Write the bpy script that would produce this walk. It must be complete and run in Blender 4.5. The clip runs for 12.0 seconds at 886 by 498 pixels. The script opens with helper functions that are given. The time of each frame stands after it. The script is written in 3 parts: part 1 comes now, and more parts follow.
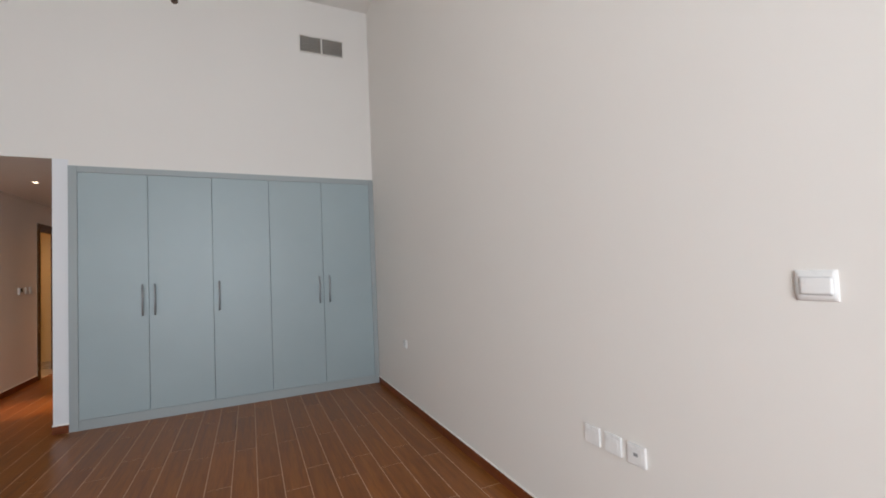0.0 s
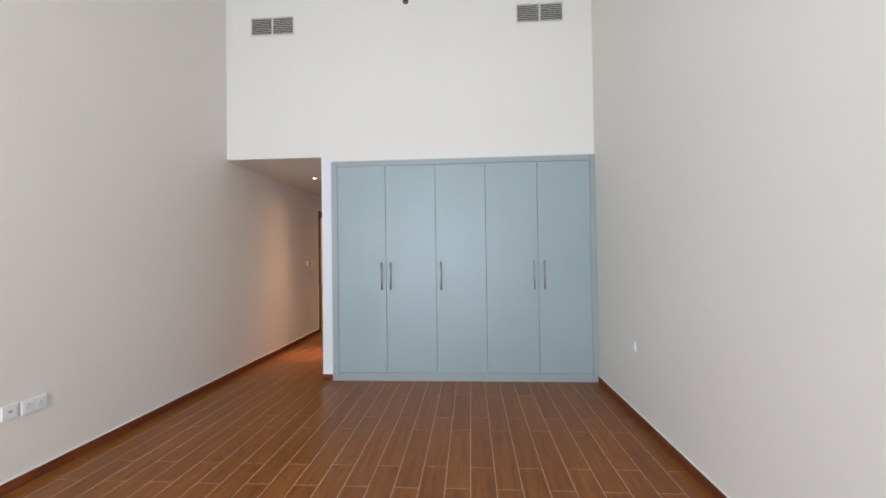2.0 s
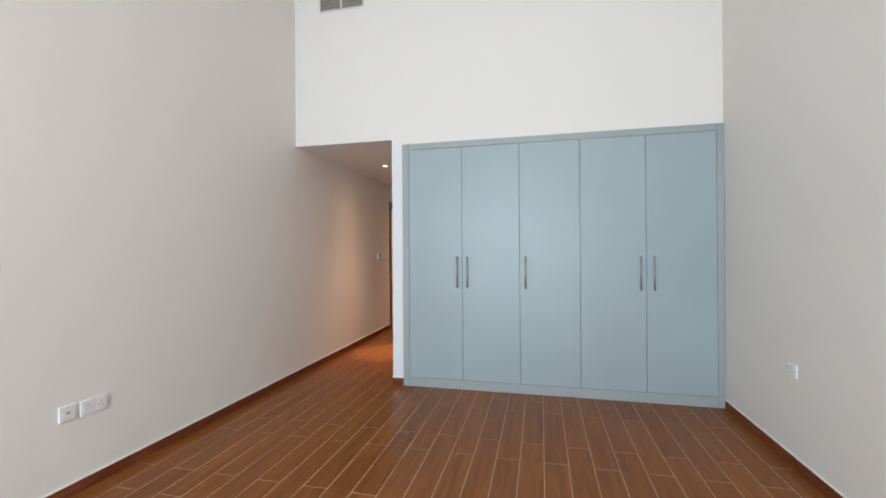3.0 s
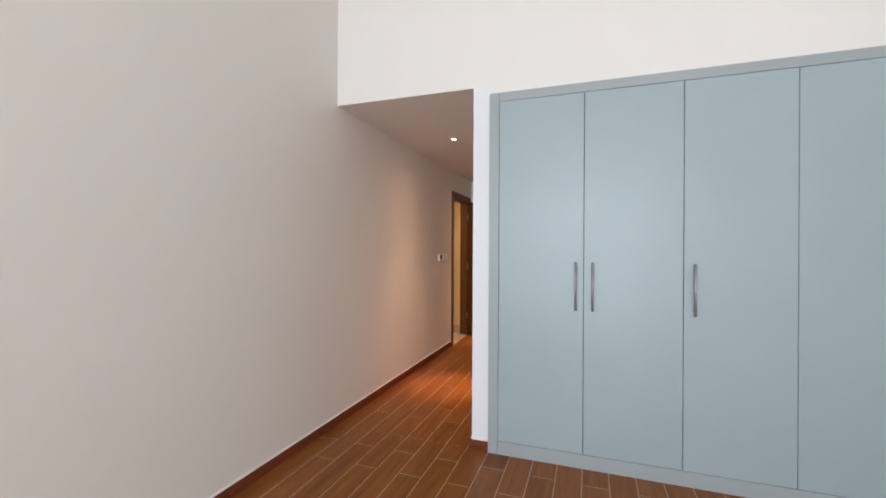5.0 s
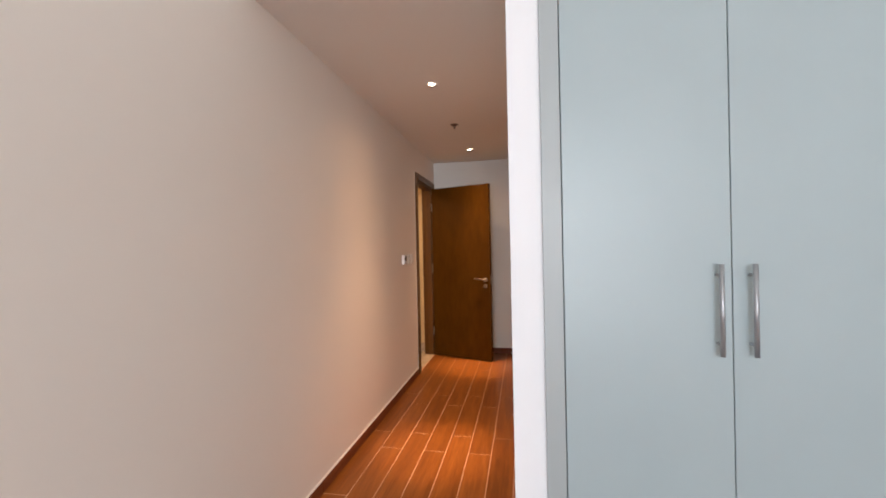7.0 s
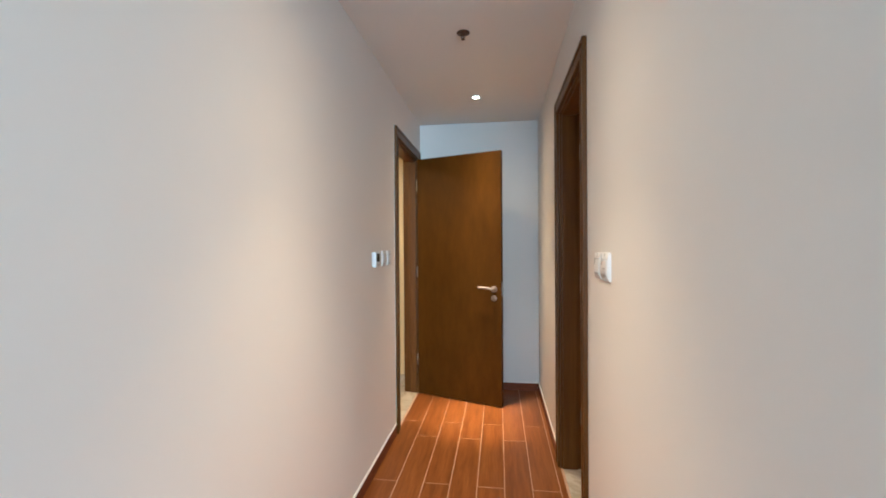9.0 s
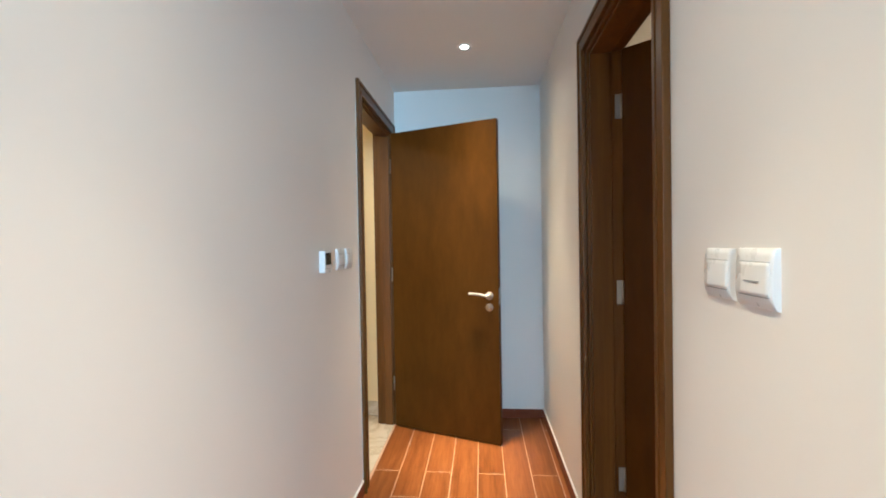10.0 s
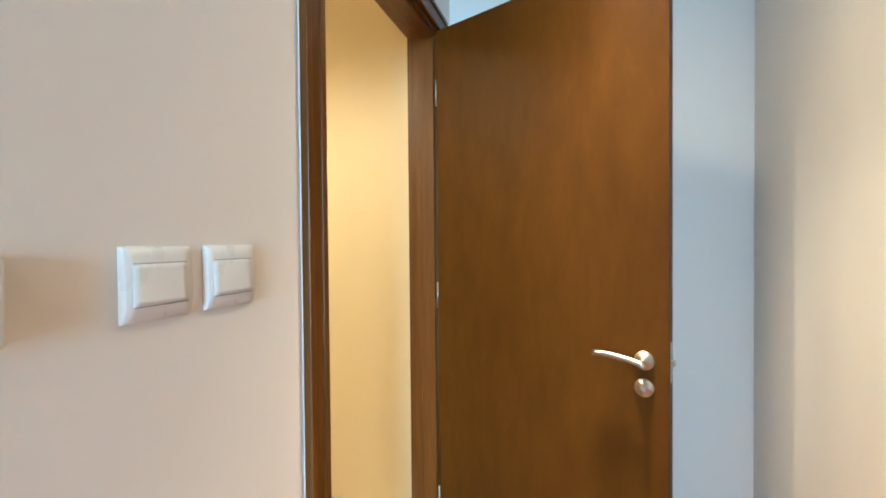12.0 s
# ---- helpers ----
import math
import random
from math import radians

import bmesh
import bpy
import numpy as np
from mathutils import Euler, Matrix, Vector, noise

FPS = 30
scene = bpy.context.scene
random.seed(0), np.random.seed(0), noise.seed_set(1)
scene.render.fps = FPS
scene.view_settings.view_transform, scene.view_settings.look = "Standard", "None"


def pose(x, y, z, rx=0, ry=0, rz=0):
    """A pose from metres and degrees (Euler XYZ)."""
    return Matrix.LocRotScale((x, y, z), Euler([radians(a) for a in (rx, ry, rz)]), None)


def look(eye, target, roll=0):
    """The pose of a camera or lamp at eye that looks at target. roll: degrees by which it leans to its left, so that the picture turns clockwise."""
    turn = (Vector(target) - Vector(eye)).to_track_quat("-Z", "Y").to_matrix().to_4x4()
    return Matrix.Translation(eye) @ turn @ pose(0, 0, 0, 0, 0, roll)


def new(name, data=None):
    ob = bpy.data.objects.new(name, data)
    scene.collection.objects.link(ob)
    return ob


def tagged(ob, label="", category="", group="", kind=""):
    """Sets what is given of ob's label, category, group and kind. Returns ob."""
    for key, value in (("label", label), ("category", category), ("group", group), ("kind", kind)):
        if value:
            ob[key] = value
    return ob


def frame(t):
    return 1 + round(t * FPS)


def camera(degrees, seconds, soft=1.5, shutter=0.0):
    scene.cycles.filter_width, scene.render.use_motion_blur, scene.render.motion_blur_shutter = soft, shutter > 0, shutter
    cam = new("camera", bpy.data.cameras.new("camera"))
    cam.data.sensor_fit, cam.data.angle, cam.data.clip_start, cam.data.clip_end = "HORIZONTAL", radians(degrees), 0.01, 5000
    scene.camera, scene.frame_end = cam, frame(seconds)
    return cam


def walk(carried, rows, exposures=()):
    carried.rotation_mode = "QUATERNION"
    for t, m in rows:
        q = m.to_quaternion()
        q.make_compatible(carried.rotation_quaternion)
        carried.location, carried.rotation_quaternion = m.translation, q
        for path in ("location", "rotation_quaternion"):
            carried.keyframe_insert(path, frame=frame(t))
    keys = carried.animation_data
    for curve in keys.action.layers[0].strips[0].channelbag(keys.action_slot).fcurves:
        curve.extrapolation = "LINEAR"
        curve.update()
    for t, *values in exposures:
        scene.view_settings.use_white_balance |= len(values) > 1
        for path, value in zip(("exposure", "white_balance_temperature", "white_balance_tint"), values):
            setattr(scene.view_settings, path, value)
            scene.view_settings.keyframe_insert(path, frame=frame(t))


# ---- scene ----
cam = camera(93.8, 12.0, soft=1.85)
PATH = [
    (0, (2.683, -4.839, 1.331), (3.53, -3.029, 1.414), -2.5),
    (0.5, (2.663, -4.733, 1.309), (3.226, -2.816, 1.4), -2.5),
    (1, (2.644, -4.651, 1.382), (2.952, -2.675, 1.438), -1.9),
    (1.5, (2.7, -4.575, 1.371), (2.771, -2.577, 1.417), -1.5),
    (2, (2.719, -4.482, 1.354), (2.587, -2.486, 1.384), -0.8),
    (2.5, (2.621, -4.245, 1.354), (2.326, -2.267, 1.377), -0.2),
    (3, (2.539, -3.95, 1.352), (2.08, -2.003, 1.354), -0.4),
    (3.2, (2.506, -3.817, 1.343), (1.974, -1.89, 1.339), -0.1),
    (4.8, (1.908, -2.859, 1.391), (1.242, -0.973, 1.379), -0.2),
    (5, (1.842, -2.734, 1.361), (1.171, -0.85, 1.361), 0.3),
    (5.5, (1.618, -2.46, 1.364), (1.003, -0.557, 1.361), -0.7),
    (6, (1.437, -2.171, 1.346), (0.909, -0.241, 1.34), -1.0),
    (6.5, (1.267, -1.884, 1.345), (0.812, 0.063, 1.319), -0.5),
    (6.8, (1.191, -1.682, 1.323), (0.775, 0.274, 1.319), -1.2),
    (7, (1.131, -1.535, 1.355), (0.751, 0.429, 1.349), -1.2),
    (7.2, (1.097, -1.384, 1.339), (0.728, 0.581, 1.338), -1.0),
    (8.8, (0.713, -0.199, 1.331), (0.459, 1.785, 1.332), -0.5),
    (9, (0.724, -0.066, 1.323), (0.459, 1.917, 1.309), -0.4),
    (9.5, (0.668, 0.314, 1.332), (0.465, 2.304, 1.303), -1.1),
    (10, (0.638, 0.670, 1.315), (0.455, 2.662, 1.284), -1.0),
    (10.5, (0.618, 1.030, 1.296), (0.419, 3.019, 1.258), -0.7),
    (11, (0.572, 1.398, 1.312), (0.325, 3.382, 1.254), -0.8),
    (11.4, (0.582, 1.690, 1.303), (0.206, 3.654, 1.248), -0.3),
    (11.5, (0.590, 1.761, 1.306), (0.167, 3.715, 1.256), -0.2),
    (11.7, (0.566, 1.900, 1.302), (0.075, 3.838, 1.267), -0.2),
    (12, (0.524, 2.096, 1.297), (-0.110, 3.993, 1.265), -0.5),
]
EXPOSURES = [(0, -0.50, 6600, 15), (0.6, -0.25, 6550, 15), (1.3, -0.03, 6400, 13), (2.2, 0.04, 6250, 11), (3.2, 0.13, 6250, 10.5), (5.5, 0.21, 6550, 15.5),
             (7.0, 0.41, 6780, 18), (8.0, 0.62, 5900, 9), (8.8, 1.0, 4980, -3), (9.5, 1.07, 4420, -10), (10.2, 1.32, 4360, -10.5), (10.6, 1.57, 4320, -10), (11.0, 1.82, 4430, -12.5), (12, 1.62, 4350, -13)]
walk(cam, [(t, look(eye, target, roll)) for t, eye, target, roll in PATH], EXPOSURES)

# ---- world, daylight, lamps ----
world = bpy.data.worlds.new("sky")
scene.world = world
world.use_nodes = True
wn = world.node_tree.nodes
sky = wn.new("ShaderNodeTexSky")
sky.sky_type = "NISHITA"
sky.sun_disc = False
sky.sun_elevation = radians(55)
sky.sun_rotation = radians(20)
wn["Background"].inputs["Strength"].default_value = 0.12
world.node_tree.links.new(sky.outputs["Color"], wn["Background"].inputs["Color"])

sun = new("sun", bpy.data.lights.new("sun", "SUN"))
sun.data.energy, sun.data.angle, sun.data.color = 3.0, radians(0.5), (1.0, 0.95, 0.88)
sun.matrix_world = look((0, 0, 20), (4, 9, 0))

BACK = -6.9      # inner face of the window wall
H = 4.46         # bedroom ceiling
HH = 2.458       # corridor ceiling
W = 4.045        # bedroom width
HX = 1.085       # corridor width
END = 3.78       # corridor's far wall


def area_lamp(name, m, sx, sy, watts, colour):
    ob = new(name, bpy.data.lights.new(name, "AREA"))
    ob.data.shape, ob.data.size, ob.data.size_y = "RECTANGLE", sx, sy
    ob.data.energy, ob.data.color = watts, colour
    ob.matrix_world = m
    return ob


area_lamp("window_daylight", look((1.78, BACK - 0.08, 1.62), (1.78, 0, 1.62)), 2.85, 2.9, 225, (0.83, 0.935, 1.0))


def spot_lamp(name, x, y, z, watts, size, blend=1.0, soft=0.03):
    ob = new(name, bpy.data.lights.new(name, "SPOT"))
    ob.data.energy, ob.data.color = watts, (1.0, 0.610, 0.325)
    ob.data.spot_size, ob.data.spot_blend, ob.data.shadow_soft_size = radians(size), blend, soft
    ob.matrix_world = look((x, y, z), (x, y + 0.0001, 0))
    return ob


# each downlight throws a beam, a wide spill and a faint glare along the ceiling
DOWNLIGHTS = [(0.548, 1.2), (0.56, 3.12)]
for lx, ly in DOWNLIGHTS:
    spot_lamp("downlight_beam", lx, ly, HH - 0.012, 245, 26, 1.0, 0.09)
    spot_lamp("downlight_flood", lx, ly, HH - 0.012, 92, 67, 1.0, 0.075)
    spot_lamp("downlight_spill", lx, ly, HH - 0.012, 20, 98, 1.0, 0.06)
    spot_lamp("downlight_glare", lx, ly, HH - 0.012, 11, 150, 1.0, 0.045)
spot_lamp("bathroom_lamp", -0.9, 2.5, 2.40, 36, 165, 0.5, 0.06)
spot_lamp("side_room_lamp", 2.3, 2.6, 2.40, 60, 150, 0.6, 0.06)

# ---- materials ----


def material(name, rough=0.5, metal=0.0, coat=0.0):
    m = bpy.data.materials.new(name)
    m.use_nodes = True
    nt = m.node_tree
    b = nt.nodes["Principled BSDF"]
    b.inputs["Roughness"].default_value = rough
    b.inputs["Metallic"].default_value = metal
    b.inputs["Coat Weight"].default_value = coat
    return m, nt, b


def coords(nt, scale, source="Object", shift=False):
    tc = nt.nodes.new("ShaderNodeTexCoord")
    mp = nt.nodes.new("ShaderNodeMapping")
    mp.inputs["Scale"].default_value = scale
    nt.links.new(tc.outputs[source], mp.inputs["Vector"])
    if shift:
        oi = nt.nodes.new("ShaderNodeObjectInfo")
        mul = nt.nodes.new("ShaderNodeMath")
        mul.operation = "MULTIPLY"
        mul.inputs[1].default_value = 57.0
        nt.links.new(oi.outputs["Random"], mul.inputs[0])
        nt.links.new(mul.outputs[0], mp.inputs["Location"])
    return mp.outputs["Vector"]


def noise_tex(nt, vec, scale, detail=4.0, rough=0.55, distortion=0.0):
    n = nt.nodes.new("ShaderNodeTexNoise")
    n.inputs["Scale"].default_value = scale
    n.inputs["Detail"].default_value = detail
    n.inputs["Roughness"].default_value = rough
    n.inputs["Distortion"].default_value = distortion
    nt.links.new(vec, n.inputs["Vector"])
    return n.outputs["Fac"]


def ramp(nt, fac, stops):
    r = nt.nodes.new("ShaderNodeValToRGB")
    while len(r.color_ramp.elements) < len(stops):
        r.color_ramp.elements.new(0.5)
    for e, (p, c) in zip(r.color_ramp.elements, stops):
        e.position, e.color = p, (*c, 1)
    nt.links.new(fac, r.inputs["Fac"])
    return r.outputs["Color"]


def mix(nt, a, b, fac, mode="MIX"):
    n = nt.nodes.new("ShaderNodeMix")
    n.data_type, n.blend_type = "RGBA", mode
    if isinstance(fac, float):
        n.inputs["Factor"].default_value = fac
    else:
        nt.links.new(fac, n.inputs["Factor"])
    nt.links.new(a, n.inputs["A"])
    nt.links.new(b, n.inputs["B"])
    return n.outputs["Result"]


def bump(nt, b, fac, strength, distance):
    n = nt.nodes.new("ShaderNodeBump")
    n.inputs["Strength"].default_value = strength
    n.inputs["Distance"].default_value = distance
    nt.links.new(fac, n.inputs["Height"])
    nt.links.new(n.outputs["Normal"], b.inputs["Normal"])


def gloss_range(nt, b, fac, low, high):
    n = nt.nodes.new("ShaderNodeMapRange")
    n.inputs["To Min"].default_value, n.inputs["To Max"].default_value = low, high
    nt.links.new(fac, n.inputs["Value"])
    nt.links.new(n.outputs["Result"], b.inputs["Roughness"])


def mottled(name, c, spread=0.04, scale=1.3, fine=180.0, rough=0.6, bump_strength=0.05, bump_distance=0.001, metal=0.0):
    """A nearly plain paint or plastic: faint cloudy tone, fine roller or moulding grain."""
    m, nt, b = material(name, rough, metal)
    v = coords(nt, (1, 1, 1))
    lo = tuple(max(0.0, x * (1 - spread)) for x in c)
    hi = tuple(min(1.0, x * (1 + spread)) for x in c)
    nt.links.new(ramp(nt, noise_tex(nt, v, scale, 5.0), [(0.3, lo), (0.7, hi)]), b.inputs["Base Color"])
    f = noise_tex(nt, v, fine, 3.0)
    bump(nt, b, f, bump_strength, bump_distance)
    gloss_range(nt, b, noise_tex(nt, v, scale * 4, 4.0), max(0.03, rough - 0.06), rough + 0.06)
    return m


def wood(name, dark, mid, light, scale, rough=0.35, shift=False, coat=0.0, contrast=(0.3, 0.52, 0.75), relief=0.0006, spec=0.5):
    """Long grain along the axis with the smallest number in scale."""
    m, nt, b = material(name, rough, 0.0, coat)
    b.inputs["Coat Roughness"].default_value = 0.2
    b.inputs["Specular IOR Level"].default_value = spec
    v = coords(nt, scale, shift=shift)
    grain = noise_tex(nt, v, 1.0, 7.0, 0.62, 0.6)
    base = ramp(nt, grain, list(zip(contrast, (dark, mid, light))))
    fine = noise_tex(nt, coords(nt, tuple(s * 5 for s in scale), shift=shift), 1.0, 3.0, 0.7)
    tone = ramp(nt, fine, [(0.25, (0.78, 0.76, 0.74)), (0.7, (1.07, 1.07, 1.07))])
    out = mix(nt, base, tone, 1.0, "MULTIPLY")
    if shift:
        oi = nt.nodes.new("ShaderNodeObjectInfo")
        each = ramp(nt, oi.outputs["Random"], [(0.0, (0.91, 0.90, 0.88)), (0.5, (1.0, 1.0, 1.0)), (1.0, (1.08, 1.08, 1.08))])
        out = mix(nt, out, each, 1.0, "MULTIPLY")
    nt.links.new(out, b.inputs["Base Color"])
    bump(nt, b, fine, 0.25, relief)
    gloss_range(nt, b, grain, rough - 0.07, rough + 0.10)
    return m


PAINT = mottled("wall_paint", (0.78, 0.748, 0.705), 0.015, 0.8, 260, 0.62, 0.10, 0.0008)
# wall_paint with the floor's warm bounced light mixed into the colour
WARM_LIT_PAINT = mottled("wall_paint_warm_lit", (0.79, 0.742, 0.690), 0.015, 0.8, 260, 0.62, 0.10, 0.0008)
# wall_paint again, cool daylight mixed into the colour
COOL_LIT_PAINT = mottled("wall_paint_cool_lit", (0.772, 0.768, 0.742), 0.015, 0.8, 260, 0.62, 0.10, 0.0008)
# wall_paint turned blue-white to carry the window's sky light
SKY_LIT_PAINT = mottled("wall_paint_sky_lit", (0.765, 0.785, 0.815), 0.015, 0.8, 260, 0.62, 0.10, 0.0008)
CEIL = mottled("ceiling_paint", (0.80, 0.775, 0.74), 0.012, 0.8, 240, 0.7, 0.08, 0.0008)
BATH_PAINT = mottled("bathroom_paint", (0.80, 0.69, 0.43), 0.02, 0.8, 240, 0.5, 0.08, 0.0008)
PLANK = wood("wood_look_tile", (0.172, 0.0540, 0.0115), (0.250, 0.0845, 0.0180), (0.316, 0.116, 0.0270), (24, 1.5, 24), 0.30, True, spec=0.25)
GROUT = mottled("grout", (0.60, 0.40, 0.27), 0.12, 9.0, 400, 0.85, 0.3, 0.001)
CAULK = mottled("caulk", (0.72, 0.69, 0.64), 0.04, 12.0, 300, 0.6, 0.1, 0.0006)
CAULK_PALE = mottled("fresh_caulk", (0.87, 0.85, 0.81), 0.03, 12.0, 300, 0.55, 0.1, 0.0006)
SAGE = mottled("wardrobe_laminate", (0.333, 0.412, 0.434), 0.03, 1.7, 700, 0.38, 0.05, 0.0003)
SAGE_EDGE = mottled("wardrobe_filler", (0.338, 0.382, 0.392), 0.03, 1.9, 600, 0.42, 0.05, 0.0003)
# near-black colour in place of the shade inside door gaps and vent slots
GAP_SHADE = mottled("gap_shade_black", (0.03, 0.033, 0.035), 0.1, 5.0, 80, 0.8)
WALNUT = wood("door_veneer", (0.063, 0.0238, 0.0012), (0.076, 0.0294, 0.0017), (0.094, 0.0370, 0.0024), (3.2, 3.2, 0.9), 0.44, spec=0.09)
WALNUT_TRIM = wood("frame_wood", (0.080, 0.0315, 0.0032), (0.119, 0.0480, 0.0050), (0.162, 0.0680, 0.0080), (20, 20, 1.0), 0.34, spec=0.32)
WHITE = mottled("white_plastic", (0.79, 0.785, 0.77), 0.01, 4.0, 300, 0.28, 0.02, 0.0002)
GREY_PLASTIC = mottled("grey_plastic", (0.30, 0.30, 0.30), 0.04, 9.0, 300, 0.45, 0.02, 0.0002)
SCREEN = mottled("lcd_glass", (0.055, 0.060, 0.050), 0.06, 9.0, 300, 0.16, 0.01, 0.0002)
STEEL = mottled("brushed_steel", (0.35, 0.365, 0.385), 0.06, 30.0, 500, 0.36, 0.06, 0.0003, metal=0.55)
CHROME = mottled("satin_nickel", (0.47, 0.435, 0.395), 0.05, 20.0, 500, 0.31, 0.03, 0.0002, metal=1.0)
BRASS = mottled("dull_bronze", (0.12, 0.075, 0.055), 0.1, 25.0, 400, 0.4, 0.05, 0.0003, metal=0.9)
VENT_WHITE = mottled("vent_enamel", (0.72, 0.69, 0.65), 0.05, 14.0, 300, 0.45, 0.03, 0.0003)
VENT_SLAT = mottled("vent_slat_enamel", (0.66, 0.62, 0.56), 0.06, 14.0, 300, 0.5, 0.03, 0.0003)
WINDOW_FRAME = mottled("window_aluminium", (0.34, 0.35, 0.36), 0.03, 8.0, 300, 0.4, 0.03, 0.0003, metal=0.6)


def marble_material():
    m, nt, b = material("marble", 0.16)
    v = coords(nt, (1, 1, 1))
    cloud = noise_tex(nt, v, 3.0, 8.0, 0.6, 1.5)
    vein = noise_tex(nt, v, 2.2, 10.0, 0.65, 2.5)
    a = ramp(nt, cloud, [(0.3, (0.58, 0.53, 0.44)), (0.65, (0.72, 0.67, 0.58))])
    k = ramp(nt, vein, [(0.44, (1, 1, 1)), (0.5, (0.80, 0.76, 0.69)), (0.56, (1, 1, 1))])
    nt.links.new(mix(nt, a, k, 1.0, "MULTIPLY"), b.inputs["Base Color"])
    gloss_range(nt, b, cloud, 0.12, 0.24)
    return m


MARBLE = marble_material()


def lamp_material():
    m, nt, b = material("lamp_lens", 0.3)
    b.inputs["Base Color"].default_value = (0.9, 0.85, 0.75, 1)
    b.inputs["Emission Color"].default_value = (1.0, 0.80, 0.56, 1)
    b.inputs["Emission Strength"].default_value = 14.0
    return m


def glass_material():
    m, nt, b = material("window_glass", 0.02)
    b.inputs["Transmission Weight"].default_value = 1.0
    b.inputs["IOR"].default_value = 1.45
    b.inputs["Base Color"].default_value = (0.95, 0.98, 0.97, 1)
    return m


LAMP = lamp_material()
GLASS = glass_material()

# ---- building helpers ----


def box(bm, x0, y0, z0, x1, y1, z1, bevel=0.0, seg=1):
    vs = [bm.verts.new((x, y, z)) for x in (x0, x1) for y in (y0, y1) for z in (z0, z1)]
    fs = [bm.faces.new([vs[i] for i in q]) for q in ((0, 1, 3, 2), (4, 6, 7, 5), (0, 4, 5, 1), (2, 3, 7, 6), (0, 2, 6, 4), (1, 5, 7, 3))]
    if bevel:
        es = list({e for f in fs for e in f.edges})
        bmesh.ops.bevel(bm, geom=es, offset=bevel, segments=seg, profile=0.5, affect="EDGES")
    return bm


def boxes(*rows, bevel=0.0, seg=1):
    bm = bmesh.new()
    for r in rows:
        box(bm, *r, bevel=bevel, seg=seg)
    return bm


def tube(bm, path, r, sides=16, caps=True):
    """A round bar along a list of points."""
    pts = [Vector(p) for p in path]
    rings = []
    for i, p in enumerate(pts):
        d = (pts[min(i + 1, len(pts) - 1)] - pts[max(i - 1, 0)]).normalized()
        up = Vector((0, 0, 1)) if abs(d.z) < 0.9 else Vector((1, 0, 0))
        u = d.cross(up).normalized()
        w = d.cross(u)
        rings.append([bm.verts.new(p + r * (math.cos(a) * u + math.sin(a) * w)) for a in (2 * math.pi * k / sides for k in range(sides))])
    for a, b in zip(rings, rings[1:]):
        for k in range(sides):
            bm.faces.new((a[k], a[(k + 1) % sides], b[(k + 1) % sides], b[k])).smooth = True
    if caps:
        bm.faces.new(rings[0][::-1])
        bm.faces.new(rings[-1])
    return bm


def lathe(bm, profile, m=None, sides=28):
    """A turned solid about the local z axis from (radius, height) pairs."""
    m = m or Matrix()
    rings = [[bm.verts.new(m @ Vector((r * math.cos(2 * math.pi * k / sides), r * math.sin(2 * math.pi * k / sides), z))) for k in range(sides)] for r, z in profile]
    for a, b in zip(rings, rings[1:]):
        for k in range(sides):
            bm.faces.new((a[k], a[(k + 1) % sides], b[(k + 1) % sides], b[k])).smooth = True
    bm.faces.new(rings[0][::-1])
    bm.faces.new(rings[-1])
    return bm


def mesh_of(name, bm, mat):
    bmesh.ops.recalc_face_normals(bm, faces=bm.faces[:])
    me = bpy.data.meshes.new(name)
    bm.to_mesh(me)
    bm.free()
    me.materials.append(mat)
    return me


def part(name, bm, mat, parent, label=""):
    ob = new(name, mesh_of(name, bm, mat))
    ob.parent = parent
    return tagged(ob, label)


def structure(name, bm, mat, label, category):
    return tagged(new(name, mesh_of(name, bm, mat)), label, category, kind="structure")


def thing(name, m, label, category, group="", kind=""):
    ob = new(name)
    ob.empty_display_size = 0.1
    ob.matrix_world = m
    return tagged(ob, label, category, group, kind)


# ---- shell of the place ----
L0, L1, LZ = 2.845, 3.635, 2.115      # opening in the long wall to the bathroom
R0, R1 = 1.750, 2.475                  # opening in the corridor wall to the side room
T = 0.115                             # partition thickness
XB = 1.228                            # back face of the corridor wall


def pierced_wall(x0, x1, y0, y1, top, a, b, head):
    """A wall along y in one piece, with a doorway from a to b."""
    bm = bmesh.new()
    outline = [(y0, 0), (a, 0), (a, head), (b, head), (b, 0), (y1, 0), (y1, top), (y0, top)]
    sides = [[bm.verts.new((x, y, z)) for y, z in outline] for x in (x0, x1)]
    bm.faces.new(sides[0])
    bm.faces.new(sides[1][::-1])
    n = len(outline)
    for k in range(n):
        bm.faces.new((sides[0][k], sides[1][k], sides[1][(k + 1) % n], sides[0][(k + 1) % n]))
    return bm


# long wall's warm tint is bounced light held in its colour
structure("wall_west", pierced_wall(-T, 0, BACK, END, H, L0, L1, LZ), WARM_LIT_PAINT,
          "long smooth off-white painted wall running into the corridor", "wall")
structure("wall_east", boxes((W, BACK, 0, W + 0.2, 0.7, H)), PAINT, "tall smooth off-white painted wall beside the wardrobe", "wall")
# north wall borrows the ceiling colour, warmer light put into its tint
structure("wall_north", boxes((0, 0, HH, HX, T, H), (HX, 0, 2.458, W, T, H), (1.2, 0, 2.402, W, T, 2.458)), CEIL,
          "tall white painted wall above the wardrobe and corridor opening", "wall")
# thin slice split from the wall to hold bluish daylight in its colour
structure("wall_end_cap", boxes((HX, 0, 0, 1.2, 0.025, 2.458)), SKY_LIT_PAINT, "narrow painted wall end between corridor and wardrobe, coloured with bluish window light", "wall")
structure("wall_wardrobe_side", boxes((HX, 0.025, 0, 1.2, 0.7, 2.458)), PAINT, "off-white painted corridor wall behind the wardrobe's side", "wall")
